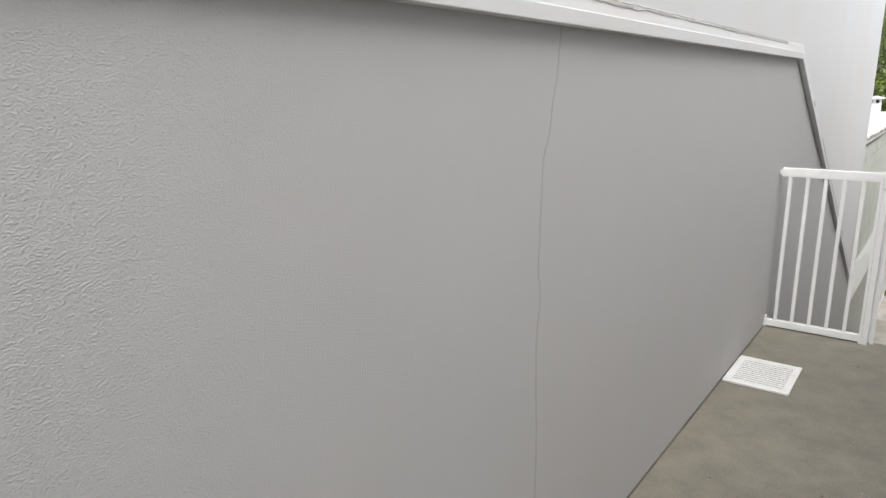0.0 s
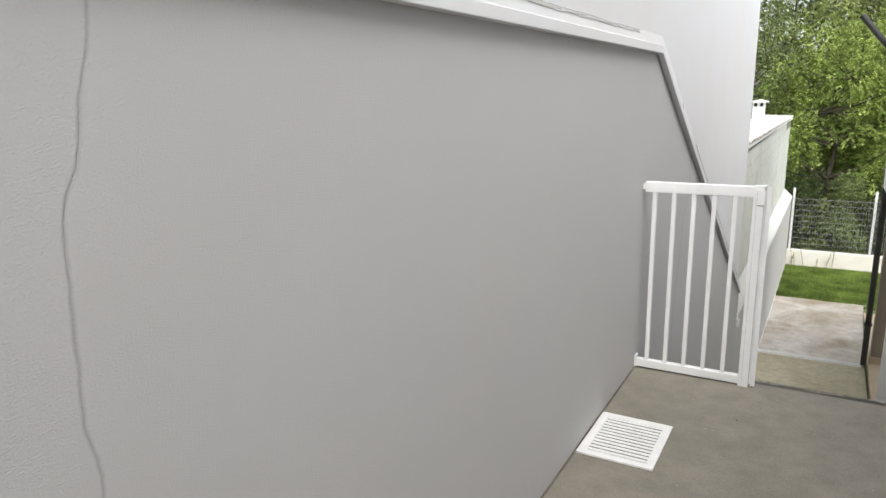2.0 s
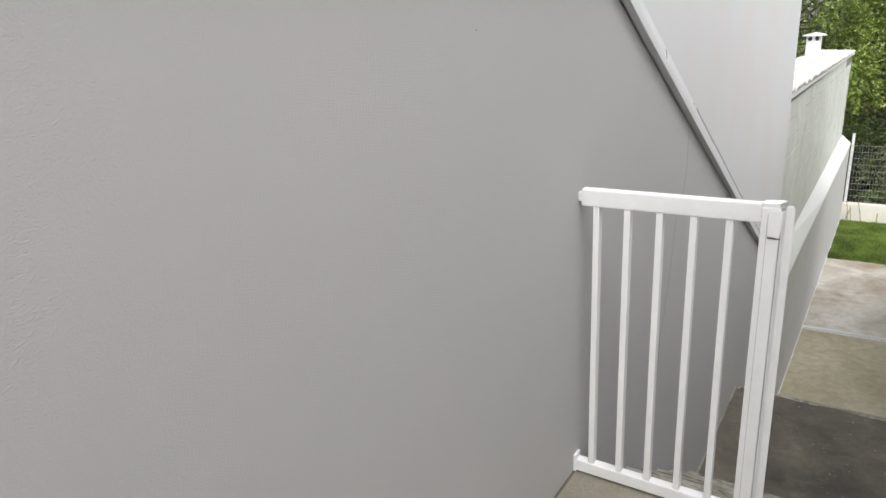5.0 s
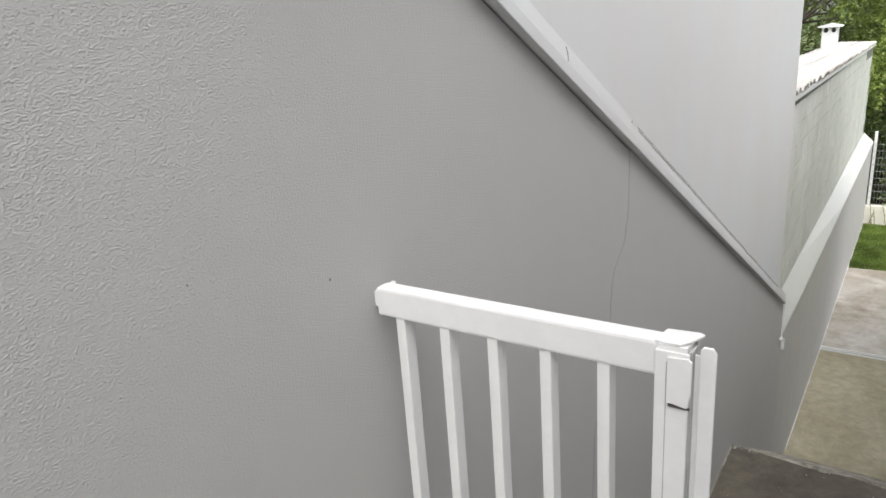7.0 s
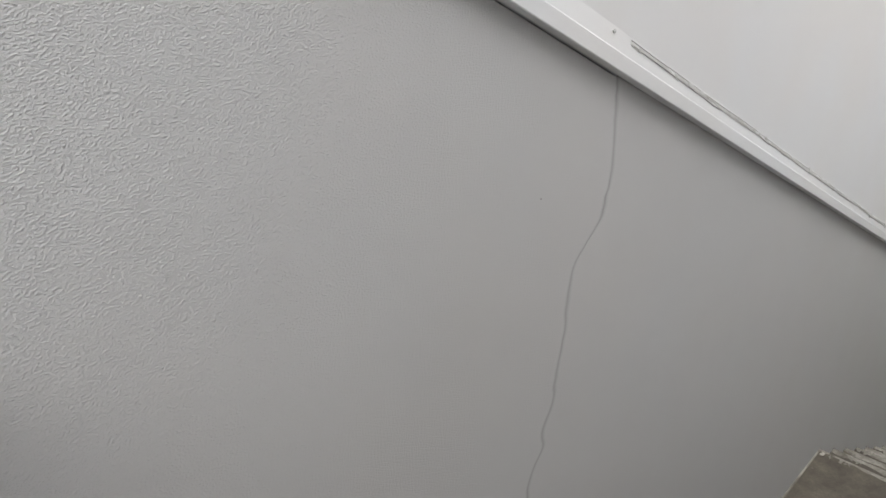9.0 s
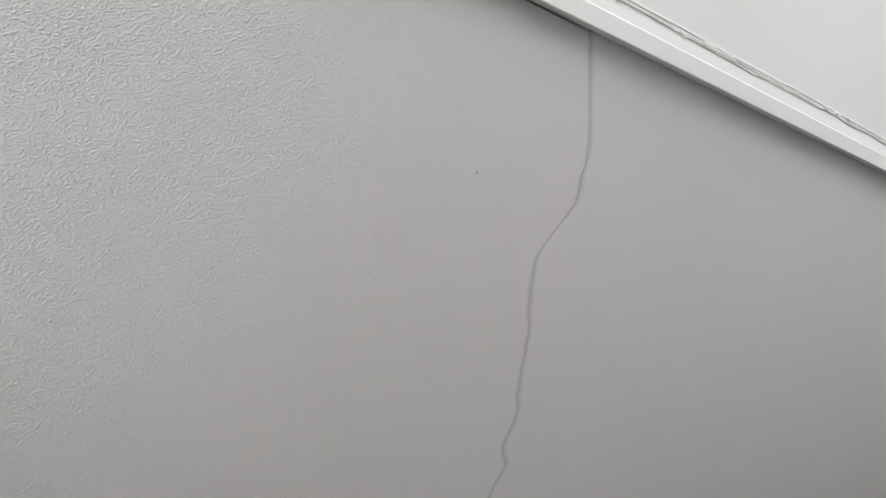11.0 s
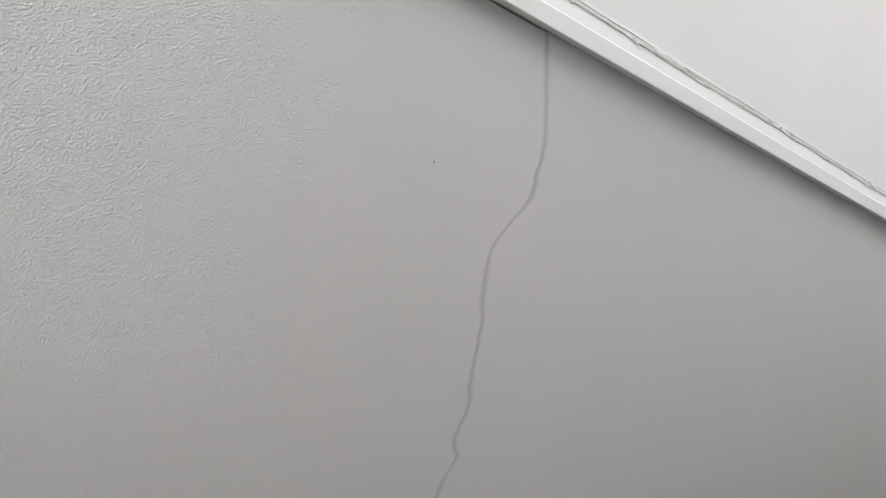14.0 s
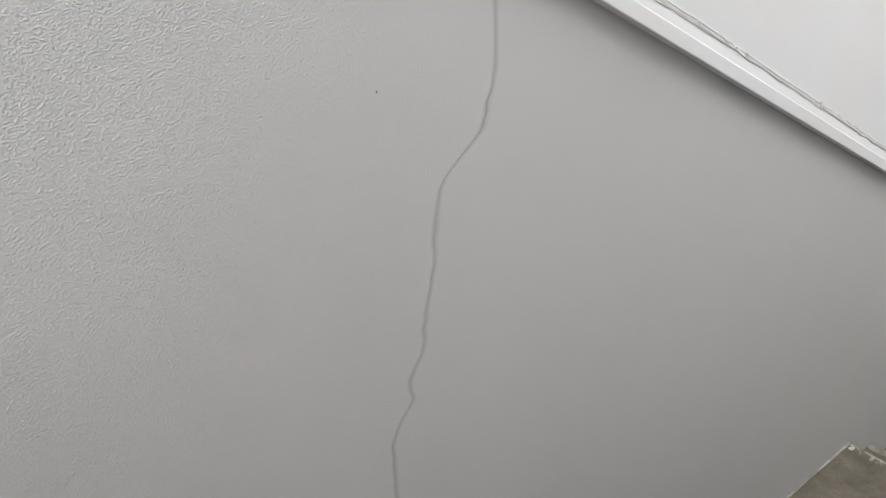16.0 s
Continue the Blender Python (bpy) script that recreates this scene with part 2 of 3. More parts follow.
# cracks, as (y, z) from top to bottom
CRACK_A = [(-2.868, LEVEL), (-2.879, 1.565), (-2.886, 1.509), (-2.904, 1.452), (-2.918, 1.375), (-2.943, 1.319),
           (-2.950, 1.229), (-2.954, 1.124), (-2.957, 1.037), (-2.945, 0.963), (-2.958, 0.849), (-2.955, 0.721),
           (-2.948, 0.597), (-2.945, 0.45), (-2.955, 0.2), (-2.95, -0.25)]
CRACK_B = [(1.352, cope_z(1.352)), (1.351, 0.94), (1.345, 0.812), (1.326, 0.753), (1.309, 0.706), (1.257, 0.664), (1.221, 0.634),
           (1.203, 0.600), (1.185, 0.520), (1.184, 0.487), (1.168, 0.421), (1.145, 0.345), (1.139, 0.294), (1.105, 0.240),
           (1.097, 0.211), (1.1015, 0.180), (1.067, 0.139), (1.046, 0.097), (1.040, 0.052), (1.036, -0.03), (1.03, -0.1),
           (1.01, -0.25), (1.02, -0.5), (0.98, -0.75)]


def jagged(path, step=0.008, wild=0.0012):
    """The path rounded through its points, with a fine wander."""
    out = []
    for i in range(len(path) - 1):
        p0, p1, p2, p3 = (Vector(path[min(max(i + d, 0), len(path) - 1)]) for d in (-1, 0, 1, 2))
        k = max(1, int((p2 - p1).length / step))
        for m in range(k):
            f = m / k
            q = p1 + 0.5 * f * ((p2 - p0) + f * ((2 * p0 - 5 * p1 + 4 * p2 - p3) + f * (3 * (p1 - p2) + p3 - p0)))
            out.append((q[0] + noise.noise((q[0] * 9, q[1] * 55, 3)) * wild * 2 + noise.noise((q[0] * 9, q[1] * 190, 13)) * wild * 0.7, q[1]))
    return out + [path[-1]]


# ---------------------------------------------------------------- the cracked grey wall
wall = empty("wall_west", "smooth grey rendered side wall with two vertical cracks", "wall", kind="structure")


def wall_face():
    """The front skin in three fields, parted by the two cracks; the cracks are grooves of their own."""
    bm = bmesh.new()
    cracks = []
    a, b = jagged(CRACK_A), jagged(CRACK_B)
    b[0] = (b[0][0], cope_z(b[0][0]))
    base = -3.3

    def lips(path, gap):
        crack = bmesh.new()
        rows, left, right = [], [], []
        for y, z in path:
            g = gap * (0.8 + 0.7 * abs(noise.noise((y * 3, z * 9, 8))))
            slit = -0.0005 - 0.0006 * max(0.0, -0.1 + 1.6 * noise.noise((y * 4, z * 11, 21)))
            pts = [(x, y + s * w * g, z) for s, w, x in ((-1, 2.2, 0), (-1, 1.2, -0.00015), (-1, 0.6, -0.00035), (-1, 0.22, slit), (1, 0.18, slit),
                                                        (1, 0.6, -0.00035), (1, 1.3, -0.00015), (1, 2.5, 0))]
            rows.append([crack.verts.new(p) for p in pts])
            left.append(bm.verts.new(pts[0]))
            right.append(bm.verts.new(pts[-1]))
        for p, q in zip(rows, rows[1:]):
            for i in range(7):
                crack.faces.new((p[i], q[i], q[i + 1], p[i + 1]))
        bmesh.ops.recalc_face_normals(crack, faces=crack.faces)
        cracks.append(crack)
        return left, right

    la, ra = lips(a, 0.0027)
    lb, rb = lips(b, 0.0047)
    v = lambda y, z: bm.verts.new((0, y, z))
    ta, tb, mb = v(-9, LEVEL), v(-9, base), v(a[-1][0], base)
    bm.faces.new([ta] + la + [mb, tb])
    nb = v(b[-1][0], base)
    bm.faces.new([mb] + ra[::-1] + [v(CORNER, LEVEL)] + lb + [nb])
    bm.faces.new([nb] + rb[::-1] + [v(TIP, cope_z(TIP)), v(TIP, base)])
    bmesh.ops.recalc_face_normals(bm, faces=bm.faces)
    return bm, cracks


skin, grooves = wall_face()
part("render_skin", skin, GREY, wall)
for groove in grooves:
    part("crack", groove, LIP, wall, "open crack in the render, its shade painted by depth")
part("wall_core", prism([(-9, -3.3), (TIP, -3.3), (TIP, cope_z(TIP)), (CORNER, LEVEL), (-9, LEVEL)], "x", -0.30, -0.012), GREY, wall)
part("end_face", box((-0.010, TIP - 0.004, -3.3), (-0.0005, TIP + 0.001, cope_z(TIP))), GREY, wall)


def specks():
    """Small pits and chips in the render."""
    bm = bmesh.new()
    for y, z, r in ((1.097, 0.818, 0.0018), (-0.086, 1.044, 0.0020), (-0.564, 1.463, 0.0020), (-0.344, 1.124, 0.0014)):
        ring = [bm.verts.new((0.0012, y + math.cos(t) * r * random.uniform(0.6, 1.2), z + math.sin(t) * r * 1.5 * random.uniform(0.6, 1.2)))
                for t in (k * math.pi / 4 for k in range(8))]
        bm.faces.new(ring)
    return bm


part("chip", specks(), GAP, wall, "small dark chips in the render")

# coping: level, then falling beside the stairs
UPX = 0.024                       # face of the white wall above
coping = empty("coping", "white painted coping ledge along the top of the grey wall", "coping", kind="structure")


def front_x(y):
    """The ledge stands 3 cm proud of the grey wall, a little less towards its lower end."""
    return 0.032 - 0.003 * min(1.0, max(0.0, (y - 3.6) / (TIP - 3.6)))


def coping_mesh():
    ys = [-9, CORNER - 0.02, CORNER + 0.02] + [CORNER + 0.02 + (TIP - 0.12 - CORNER) * k / 12 for k in range(1, 13)]
    rings = []
    for y in ys:
        f = front_x(y)
        z = cope_z(y) if abs(y - CORNER) > 0.03 else cope_z(CORNER) - 0.003
        rings.append([(x, y, z + h) for x, h in ((f - 0.002, -0.002), (f, 0.0), (f, 0.033), (f - 0.002, 0.036), (UPX - 0.001, 0.088), (UPX - 0.02, 0.088), (UPX - 0.02, -0.002))])
    return loft(rings)


part("ledge", coping_mesh(), WHITE, coping)
part("end_cap", prism([(TIP - 0.006, cope_z(TIP) - 0.33), (TIP + 0.012, cope_z(TIP) - 0.33), (TIP + 0.024, cope_z(TIP) + 0.035),
                       (TIP - 0.006, cope_z(TIP) + 0.04)], "x", -0.017, 0.012), COPE, coping)
def seam(off, sway, width, seed, cut, proud=0.0012):
    """A wavering, broken strip on the sloped top of the ledge, where filler has parted from the wall above."""
    bm = bmesh.new()
    rows = []
    y = -5.0
    while y < 4.8:
        n1, n2 = noise.noise((y * 3.3, seed, 0)), noise.noise((y * 14, seed, 5))
        at = max(0.001, off + sway * (n1 + 0.55 * n2 + 0.25 * noise.noise((y * 60, seed, 14))))
        w = width * (0.75 + 0.9 * noise.noise((y * 5.1, seed + 7, 2)) + 0.6 * noise.noise((y * 33, seed, 9)))
        if w < cut * width or -0.30 < y < 1.35:
            rows.append(None)
        else:
            rows.append([bm.verts.new((UPX + 0.0015 + 0.10 * (at + d * w) + up, y, cope_z(y) + 0.0765 - 0.95 * (at + d * w) + 0.4 * up)) for d, up in ((-1, 0.0), (-0.5, proud), (0.5, proud), (1, 0.0))])
        y += 0.007
    for p, q in zip(rows, rows[1:]):
        for i in range(3 if p and q else 0):
            bm.faces.new((p[i], q[i], q[i + 1], p[i + 1]))
    bmesh.ops.recalc_face_normals(bm, faces=bm.faces)
    return bm


part("filler_bead", seam(0.009, 0.004, 0.0065, 3, 0.25, 0.0008), FILLER, coping, "flaking filler bead")
part("filler_crack", seam(0.003, 0.004, 0.0006, 11, 0.40, 0.0014), FINE, coping, "thin open crack in the filler")
part("filler_crack", seam(0.013, 0.009, 0.0007, 40, 0.40, 0.0014), FINE, coping, "thin open crack in the filler")
part("chip_line", pipe([(0.0325, 0.80, cope_z(0.80) + 0.034), (0.0295, 0.805, cope_z(0.805) + 0.056), (0.0265, 0.800, cope_z(0.80) + 0.070)], 0.0016, 6), FINE, coping, "small dark hooked crack")

for k in range(26):                # loose flakes along the bead
    y = 1.28 + 2.5 * k / 26 + random.uniform(-0.06, 0.06)
    q = random.uniform(0.003, 0.009) * (2.0 if k % 9 == 4 else 1.0)
    at = random.uniform(0.004, 0.016)
    fl = bmesh.new()
    ring = []
    for a in (t * math.pi / 4 for t in range(8)):
        down, dy = at + q * 0.8 * math.cos(a) * random.uniform(0.4, 1.3), q * math.sin(a) * random.uniform(0.5, 1.4)
        ring.append(Vector((UPX + 0.0015 + 0.10 * down + random.uniform(0.001, 0.004), y + dy, cope_z(y + dy) + 0.0775 - 0.95 * down)))
    front = [fl.verts.new(p) for p in ring]
    rear = [fl.verts.new(p - Vector((0.0016, 0, 0.0006))) for p in ring]
    mid = fl.verts.new((UPX + 0.10 * at + 0.005, y, cope_z(y) + 0.0785 - 0.95 * at))
    for i in range(8):
        j = (i + 1) % 8
        fl.faces.new((front[i], front[j], mid))
        fl.faces.new((front[i], rear[i], rear[j], front[j]))
    fl.faces.new(rear[::-1])
    part("flake", fl, FILLER, coping, "loose curled flake of filler")

# white wall above, its end beside the yard
EDGE = 4.90
upper = empty("wall_upper_west", "tall smooth white wall rising behind the coping", "wall", kind="structure")
part("upper_wall", prism([(-9, LEVEL + 0.02), (CORNER, LEVEL + 0.02), (EDGE, cope_z(EDGE) + 0.02), (EDGE, 4.2), (-9, 4.2)], "x", -0.45, UPX), WHITE, upper)

# low wall with its sloped coping, and the block wall behind
low = empty("wall_low_west", "pale rendered low garden wall below a wide white sloped coping", "wall", kind="structure")
part("low_wall", prism([(-0.30, TIP + 0.003), (0.0, TIP + 0.003), (0.02, 6.4), (0.12, 16.24), (-0.30, 16.24)], "z", -3.3, -1.37), LOWGREY, low)
part("sloped_coping", loft([[(-0.06, y, zb), (xf + 0.012, y, zf), (xf + 0.012, y, zf - 0.022), (-0.06, y, zf - 0.022)]
                            for y, xf, zf, zb in ((TIP + 0.025, 0.0, -1.345, -1.03), (6.4, 0.02, -1.34, -1.035), (10.5, 0.06, -1.34, -1.09),
                                                  (16.24, 0.12, -1.34, -1.15))]), SILL, low)
foot = [[(0.02 + 0.10 * (y - 6.4) / 9.84 - 0.004, y, LOW), (0.02 + 0.10 * (y - 6.4) / 9.84 + w, y, LOW), (0.02 + 0.10 * (y - 6.4) / 9.84 + w * 0.6, y, LOW + 0.6 * w),
         (0.02 + 0.10 * (y - 6.4) / 9.84 - 0.004, y, LOW + 1.2 * w)] for y, w in ((6.4 + k * 0.1, 0.006 + 0.014 * abs(noise.noise((k * 0.9, 2, 2)))) for k in range(98))]
part("foot_line", loft(foot), COPE, low, "uneven white paint line at the wall foot")
part("pipe_stub", pipe([(0.015, TIP - 0.11, -1.36), (0.03, TIP - 0.10, -1.37), (0.03, TIP - 0.09, -1.47)], 0.018, 8), RAIL, low)

block = empty("wall_block", "limewashed concrete block wall with rough joints", "wall", kind="structure")
BY0, BY1 = EDGE + 0.001, 16.20
part("mortar", prism([(BY0, -1.4), (BY1, -1.4), (BY1, 0.66), (BY0, 0.74)], "x", -0.32, -0.068), JOINT, block)

roof = empty("tile_verge", "row of weathered limewashed clay roof tiles on the block wall", "roof", kind="structure")
part("verge_board", prism([(BY0, 0.735), (BY1 + 0.05, 0.655), (BY1 + 0.05, 0.70), (BY0, 0.78)], "x", -0.74, -0.03), COPE, roof)
part("verge_mortar", prism([(BY0, 0.78), (BY1 + 0.05, 0.70), (BY1 + 0.05, 0.722), (BY0, 0.806)], "x", -0.72, -0.045), COPE, roof)

chimney = empty("chimney", "white rendered chimney with a flat cap and vent holes", "chimney")
CX, CY = -0.62, 13.5
part("shaft", box((CX - 0.125, CY - 0.125, 0.30), (CX + 0.125, CY + 0.125, 1.13), 0.008), COPE, chimney)
for s in (-0.06, 0.06):
    part("vent_hole", prism([(CX + s + 0.036 * math.cos(a), 1.080 + 0.042 * math.sin(a)) for a in (k * math.pi / 6 for k in range(12))],
                            "y", CY - 0.131, CY - 0.121), PIT, chimney)
part("cap", prism([(CX - 0.19, 1.13), (CX + 0.19, 1.13), (CX + 0.185, 1.155), (CX, 1.195), (CX - 0.185, 1.155)], "y", CY - 0.19, CY + 0.19), COPE, chimney)

# ---------------------------------------------------------------- platform and stairs
platform = empty("floor", "grey-brown smooth concrete landing with faint stains", "floor", kind="structure")
part("slab", prism([(0.001, -9), (HOUSE - 0.001, -9), (HOUSE - 0.001, 0.075), (0.001, 0.065)], "z", -0.30, 0.0), FLOOR, platform)
part("skirt_joint", prism([(-9, 0.0), (0.07, 0.0), (0.07, 0.004), (-9, 0.004)], "x", 0.0005, 0.007), STEP, platform, "dark grimy joint at the wall foot")

stairs = empty("stairs", "dark stained concrete stairs with worn pale edges", "stairs", kind="structure")
LAND = -1.37
RISE1, RUN1 = LAND / -8, 0.262
RISE2, N2 = (LAND - LOW) / 10, 10
treads = [(0.075 + RUN1 * k, -RISE1 * (k + 1), RUN1) for k in range(7)]
treads.append((0.075 + RUN1 * 7, LAND, 3.47 - (0.075 + RUN1 * 7)))
treads += [(3.47 + 0.285 * k, LAND - RISE2 * (k + 1), 0.285) for k in range(9)]


def step_mesh(y, z, run, w=HOUSE - 0.004):
    bm = bmesh.new()
    rings = []
    for i in range(25):
        x = 0.002 + w * i / 24
        c = 0.006 + 0.010 * max(0, noise.noise((x * 7, y * 3, z))) + 0.006 * max(0, noise.noise((x * 31, y, z)))
        rings.append([(x, y + 0.0, z), (x, y + run - c, z), (x, y + run - 0.3 * c, z - 0.35 * c), (x, y + run, z - c), (x, y + run, z - 0.26), (x, y, z - 0.26)])
    return loft(rings)


for y, z, run in treads:
    st = part("step", step_mesh(y, z, run), STEP, stairs)
    rings = []
    for i in range(61):
        x = 0.004 + (HOUSE - 0.01) * i / 60
        w = 0.036 * max(0.12, 0.55 + 1.1 * noise.noise((x * 4.3, y * 5, 1)) + 0.5 * noise.noise((x * 19, y, 6)))
        rings.append([(x, y + run - 0.018 - w, z + 0.0012), (x, y + run - 0.010, z + 0.0025), (x, y + run + 0.002, z - 0.010), (x, y + run + 0.0022, z - 0.012 - w)])
    part("worn_edge", loft(rings, closed=False), STEPEDGE, stairs, "pale worn nosing")
part("plaster_line", prism([(2.0, LAND + 0.002), (3.46, LAND + 0.002), (3.46, LAND + 0.008), (2.0, LAND + 0.009)], "x", 0.001, 0.009), STEPEDGE, stairs, "pale mortar line at the wall")

for y, z, run in treads[7:]:
    for k in range(5):
        r, x = random.uniform(0.006, 0.016), 0.01 + random.uniform(0, 0.16)
        lump = bmesh.new()
        bmesh.ops.create_icosphere(lump, subdivisions=1, radius=r)
        for v in lump.verts:
            v.co = Vector((v.co.x, v.co.y, v.co.z * 0.5)) * random.uniform(0.7, 1.2) + Vector((x, y + run - 0.02 - random.uniform(0, 0.03), z + 0.002))
        part("mortar_lump", lump, STEPEDGE, stairs)

for k in range(34):
    x, y, r = random.uniform(0.08, 1.4), random.uniform(2.3, 3.44), random.uniform(0.003, 0.008)
    tagged(part("pebble", prism([(x + r * math.cos(a) * random.uniform(0.5, 1.2), y + r * math.sin(a) * random.uniform(0.5, 1.2)) for a in (t * math.pi / 3 for t in range(6))],
                                "z", LAND - 0.001, LAND + r * 0.7), STEPEDGE), "pale grit crumb lying on the stained stair landing", "debris", "grit on the stair landing")

for k in range(11):
    x, y = random.uniform(0.15, 1.1), random.uniform(-2.0, 0.0)
    r = random.uniform(0.002, 0.005)
    cr = tagged(part("crumb", prism([(x + r * math.cos(a) * random.uniform(0.6, 1.2), y + r * math.sin(a) * random.uniform(0.6, 1.2)) for a in (t * math.pi / 3 for t in range(6))],
                                    "z", 0.0, r * 0.6), DIRT), "small dry leaf crumb on the concrete", "debris", "crumbs on the landing")

# floor grate
grate = empty("floor_grate", "white square ventilation grate set in the concrete floor", "grate")
GX0, GX1, GY0, GY1 = 0.011, 0.320, -0.985, -0.594
gm = bmesh.new()
for lo, hi in (((GX0, GY0, 0.001), (GX1, GY0 + 0.034, 0.011)), ((GX0, GY1 - 0.034, 0.001), (GX1, GY1, 0.011)),
               ((GX0, GY0 + 0.034, 0.001), (GX0 + 0.034, GY1 - 0.034, 0.0108)), ((GX1 - 0.034, GY0 + 0.034, 0.001), (GX1, GY1 - 0.034, 0.0108))):
    box(lo, hi, 0.002, gm)
part("frame", gm, PVC, grate)
# flat dark sheet in place of depth, painting the shade between the slats
part("pit", box((GX0 + 0.03, GY0 + 0.03, 0.0006), (GX1 - 0.03, GY1 - 0.03, 0.0020)), DUCT, grate)
pitch = (GY1 - GY0 - 0.068) / 12
for k in range(12):
    y = GY0 + 0.034 + pitch * k
    part("slat", prism([(y + 0.009, 0.0065), (y + pitch - 0.002, 0.0065), (y + pitch - 0.003, 0.0095), (y + 0.011, 0.0095)], "x", GX0 + 0.033, GX1 - 0.033), PVC, grate)

# guard rail
rail = empty("guard_rail", "white painted steel guard rail fixed to the grey wall", "railing")


RX = 0.513
RY = 0.009                         # front of the rails
part("top_rail", box((0.014, RY, 0.946), (RX + 0.002, RY + 0.034, 0.999), 0.005), RAIL, rail)
part("bottom_rail", box((0.010, RY, 0.008), (RX + 0.002, RY + 0.034, 0.050), 0.004), RAIL, rail)
for k in range(5):
    x = 0.061 + 0.0936 * k
    part("bar", box((x - 0.0098, RY + 0.003, 0.050), (x + 0.0098, RY + 0.031, 0.946), 0.0025), RAIL, rail)
part("wall_plate", box((0.0008, RY + 0.010, 0.958), (0.014, RY + 0.026, 0.986), 0.001), RAIL, rail)
part("wall_plate", box((0.0008, RY - 0.003, 0.004), (0.010, RY + 0.039, 0.066), 0.001), RAIL, rail)
part("bracket_tab", prism([(RY + 0.033, 0.986), (RY + 0.044, 0.986), (RY + 0.052, 0.992), (RY + 0.051, 0.994), (RY + 0.043, 0.9885), (RY + 0.033, 0.9885)], "x", 0.010, 0.020), RAIL, rail, "small bent metal tab")

# the post is an open channel, its mouth towards the stop strip
channel_mesh = box((RX, RY - 0.008, 0.0), (RX + 0.046, RY - 0.004, 0.990), 0.0012)
box((RX, RY - 0.004, 0.0), (RX + 0.005, RY + 0.036, 0.9899), 0.0008, channel_mesh)
box((RX, RY + 0.036, 0.0), (RX + 0.046, RY + 0.040, 0.990), 0.0012, channel_mesh)
post = part("post", channel_mesh, RAIL, rail)
part("seam_line", box((RX + 0.0155, RY - 0.0084, 0.03), (RX + 0.0168, RY - 0.0079, 0.975)), LINING, post, "faint grey paint seam")


def cap_mesh():
    """A thin cut plate with a lifted corner."""
    bm = prism([(RX - 0.004, RY + 0.001), (RX + 0.012, RY - 0.003), (RX + 0.032, RY - 0.002), (RX + 0.044, RY + 0.012), (RX + 0.055, RY + 0.034), (RX + 0.048, RY + 0.042), (RX + 0.002, RY + 0.043)], "z", 0.990, 0.9935, 0.0010)
    for v in bm.verts:
        v.co.z += 0.007 + 0.004 * max(0.0, v.co.x - RX - 0.030) / 0.027
    return bm


part("post_cap", cap_mesh(), RAIL, post)
part("cap_neck", box((RX + 0.003, RY - 0.003, 0.985), (RX + 0.042, RY + 0.035, 0.9965)), RAIL, post)
part("latch_plate", prism([(RX + 0.018, 0.916), (RX + 0.046, 0.912), (RX + 0.050, 0.935), (RX + 0.0505, 0.982), (RX + 0.045, 0.986), (RX + 0.018, 0.984)], "y", RY - 0.0125, RY - 0.0085, 0.001), RAIL, post)
part("latch_gap", box((RX + 0.020, RY - 0.0105, 0.909), (RX + 0.049, RY - 0.0082, 0.9125)), RUST, post, "bare worn metal under the latch plate")
part("channel_lining", box((RX + 0.0052, RY + 0.005, 0.004), (RX + 0.047, RY + 0.0345, 0.989), 0.002), LINING, post, "grey primer inside the channel")
part("stop_strip", prism([(RX + 0.055, 0.004), (RX + 0.076, 0.004), (RX + 0.076, 0.988), (RX + 0.071, 0.996), (RX + 0.059, 0.996), (RX + 0.055, 0.991)], "y", RY + 0.010, RY + 0.016, 0.001), RAIL, rail)
part("stop_web", box((RX + 0.0472, RY + 0.016, 0.01), (RX + 0.060, RY + 0.020, 0.980)), RAIL, rail, "painted strip between post and stop")

# ---------------------------------------------------------------- house on the other side
house = empty("house", "white rendered house with an upper floor over an open veranda", "house")
# above 2.5 m at y < 1 the wall is unseen, added to block skylight
part("wall", prism([(-9, -3.3), (5.9, -3.3), (5.9, -0.10), (9.07, -0.10), (9.07, 2.5), (1.0, 2.5), (1.0, 3.3), (-9, 3.3)], "x", HOUSE, HOUSE + 0.22), PALE, house)
part("upper_floor", box((HOUSE + 0.22, 5.9, -0.10), (7.0, 9.069, 2.5)), PALE, house)
part("back_wall", box((HOUSE + 0.22, 5.7, -3.3), (7.0, 5.899, -0.10)), WHITE, house)
pillar = part("pillar", box((1.76, 9.22, -3.06), (1.95, 9.42, -0.101), 0.006), BROWN, house, "taupe rendered pillar")
part("plinth", box((1.74, 9.20, -3.09), (1.97, 9.44, -2.97), 0.006), TAN, pillar, "tan stone base")
part("veranda_beam", box((1.86, 9.07, -0.10), (7.0, 9.52, 0.25)), WHITE, house)
part("veranda_floor", prism([(1.69, 5.91), (7, 5.91), (7, 12.2), (1.78, 12.2)], "z", -3.3, -3.09), TAN, house, "pale tiled veranda floor")

down = empty("downpipe", "black metal downpipe with a slanted elbow at the top", "pipe")
part("pipe", pipe([(1.665, 9.14, -3.10), (1.66, 9.14, 0.0), (1.655, 9.14, 1.74), (1.625, 9.14, 1.82), (1.37, 9.14, 2.13), (1.07, 9.14, 2.50)], 0.045, 12), BLACK, down)
for z in (-2.4, -0.6, 1.2):
    part("clamp", box((1.605, 9.08, z), (1.72, 9.195, z + 0.03), 0.004), BLACK, down)

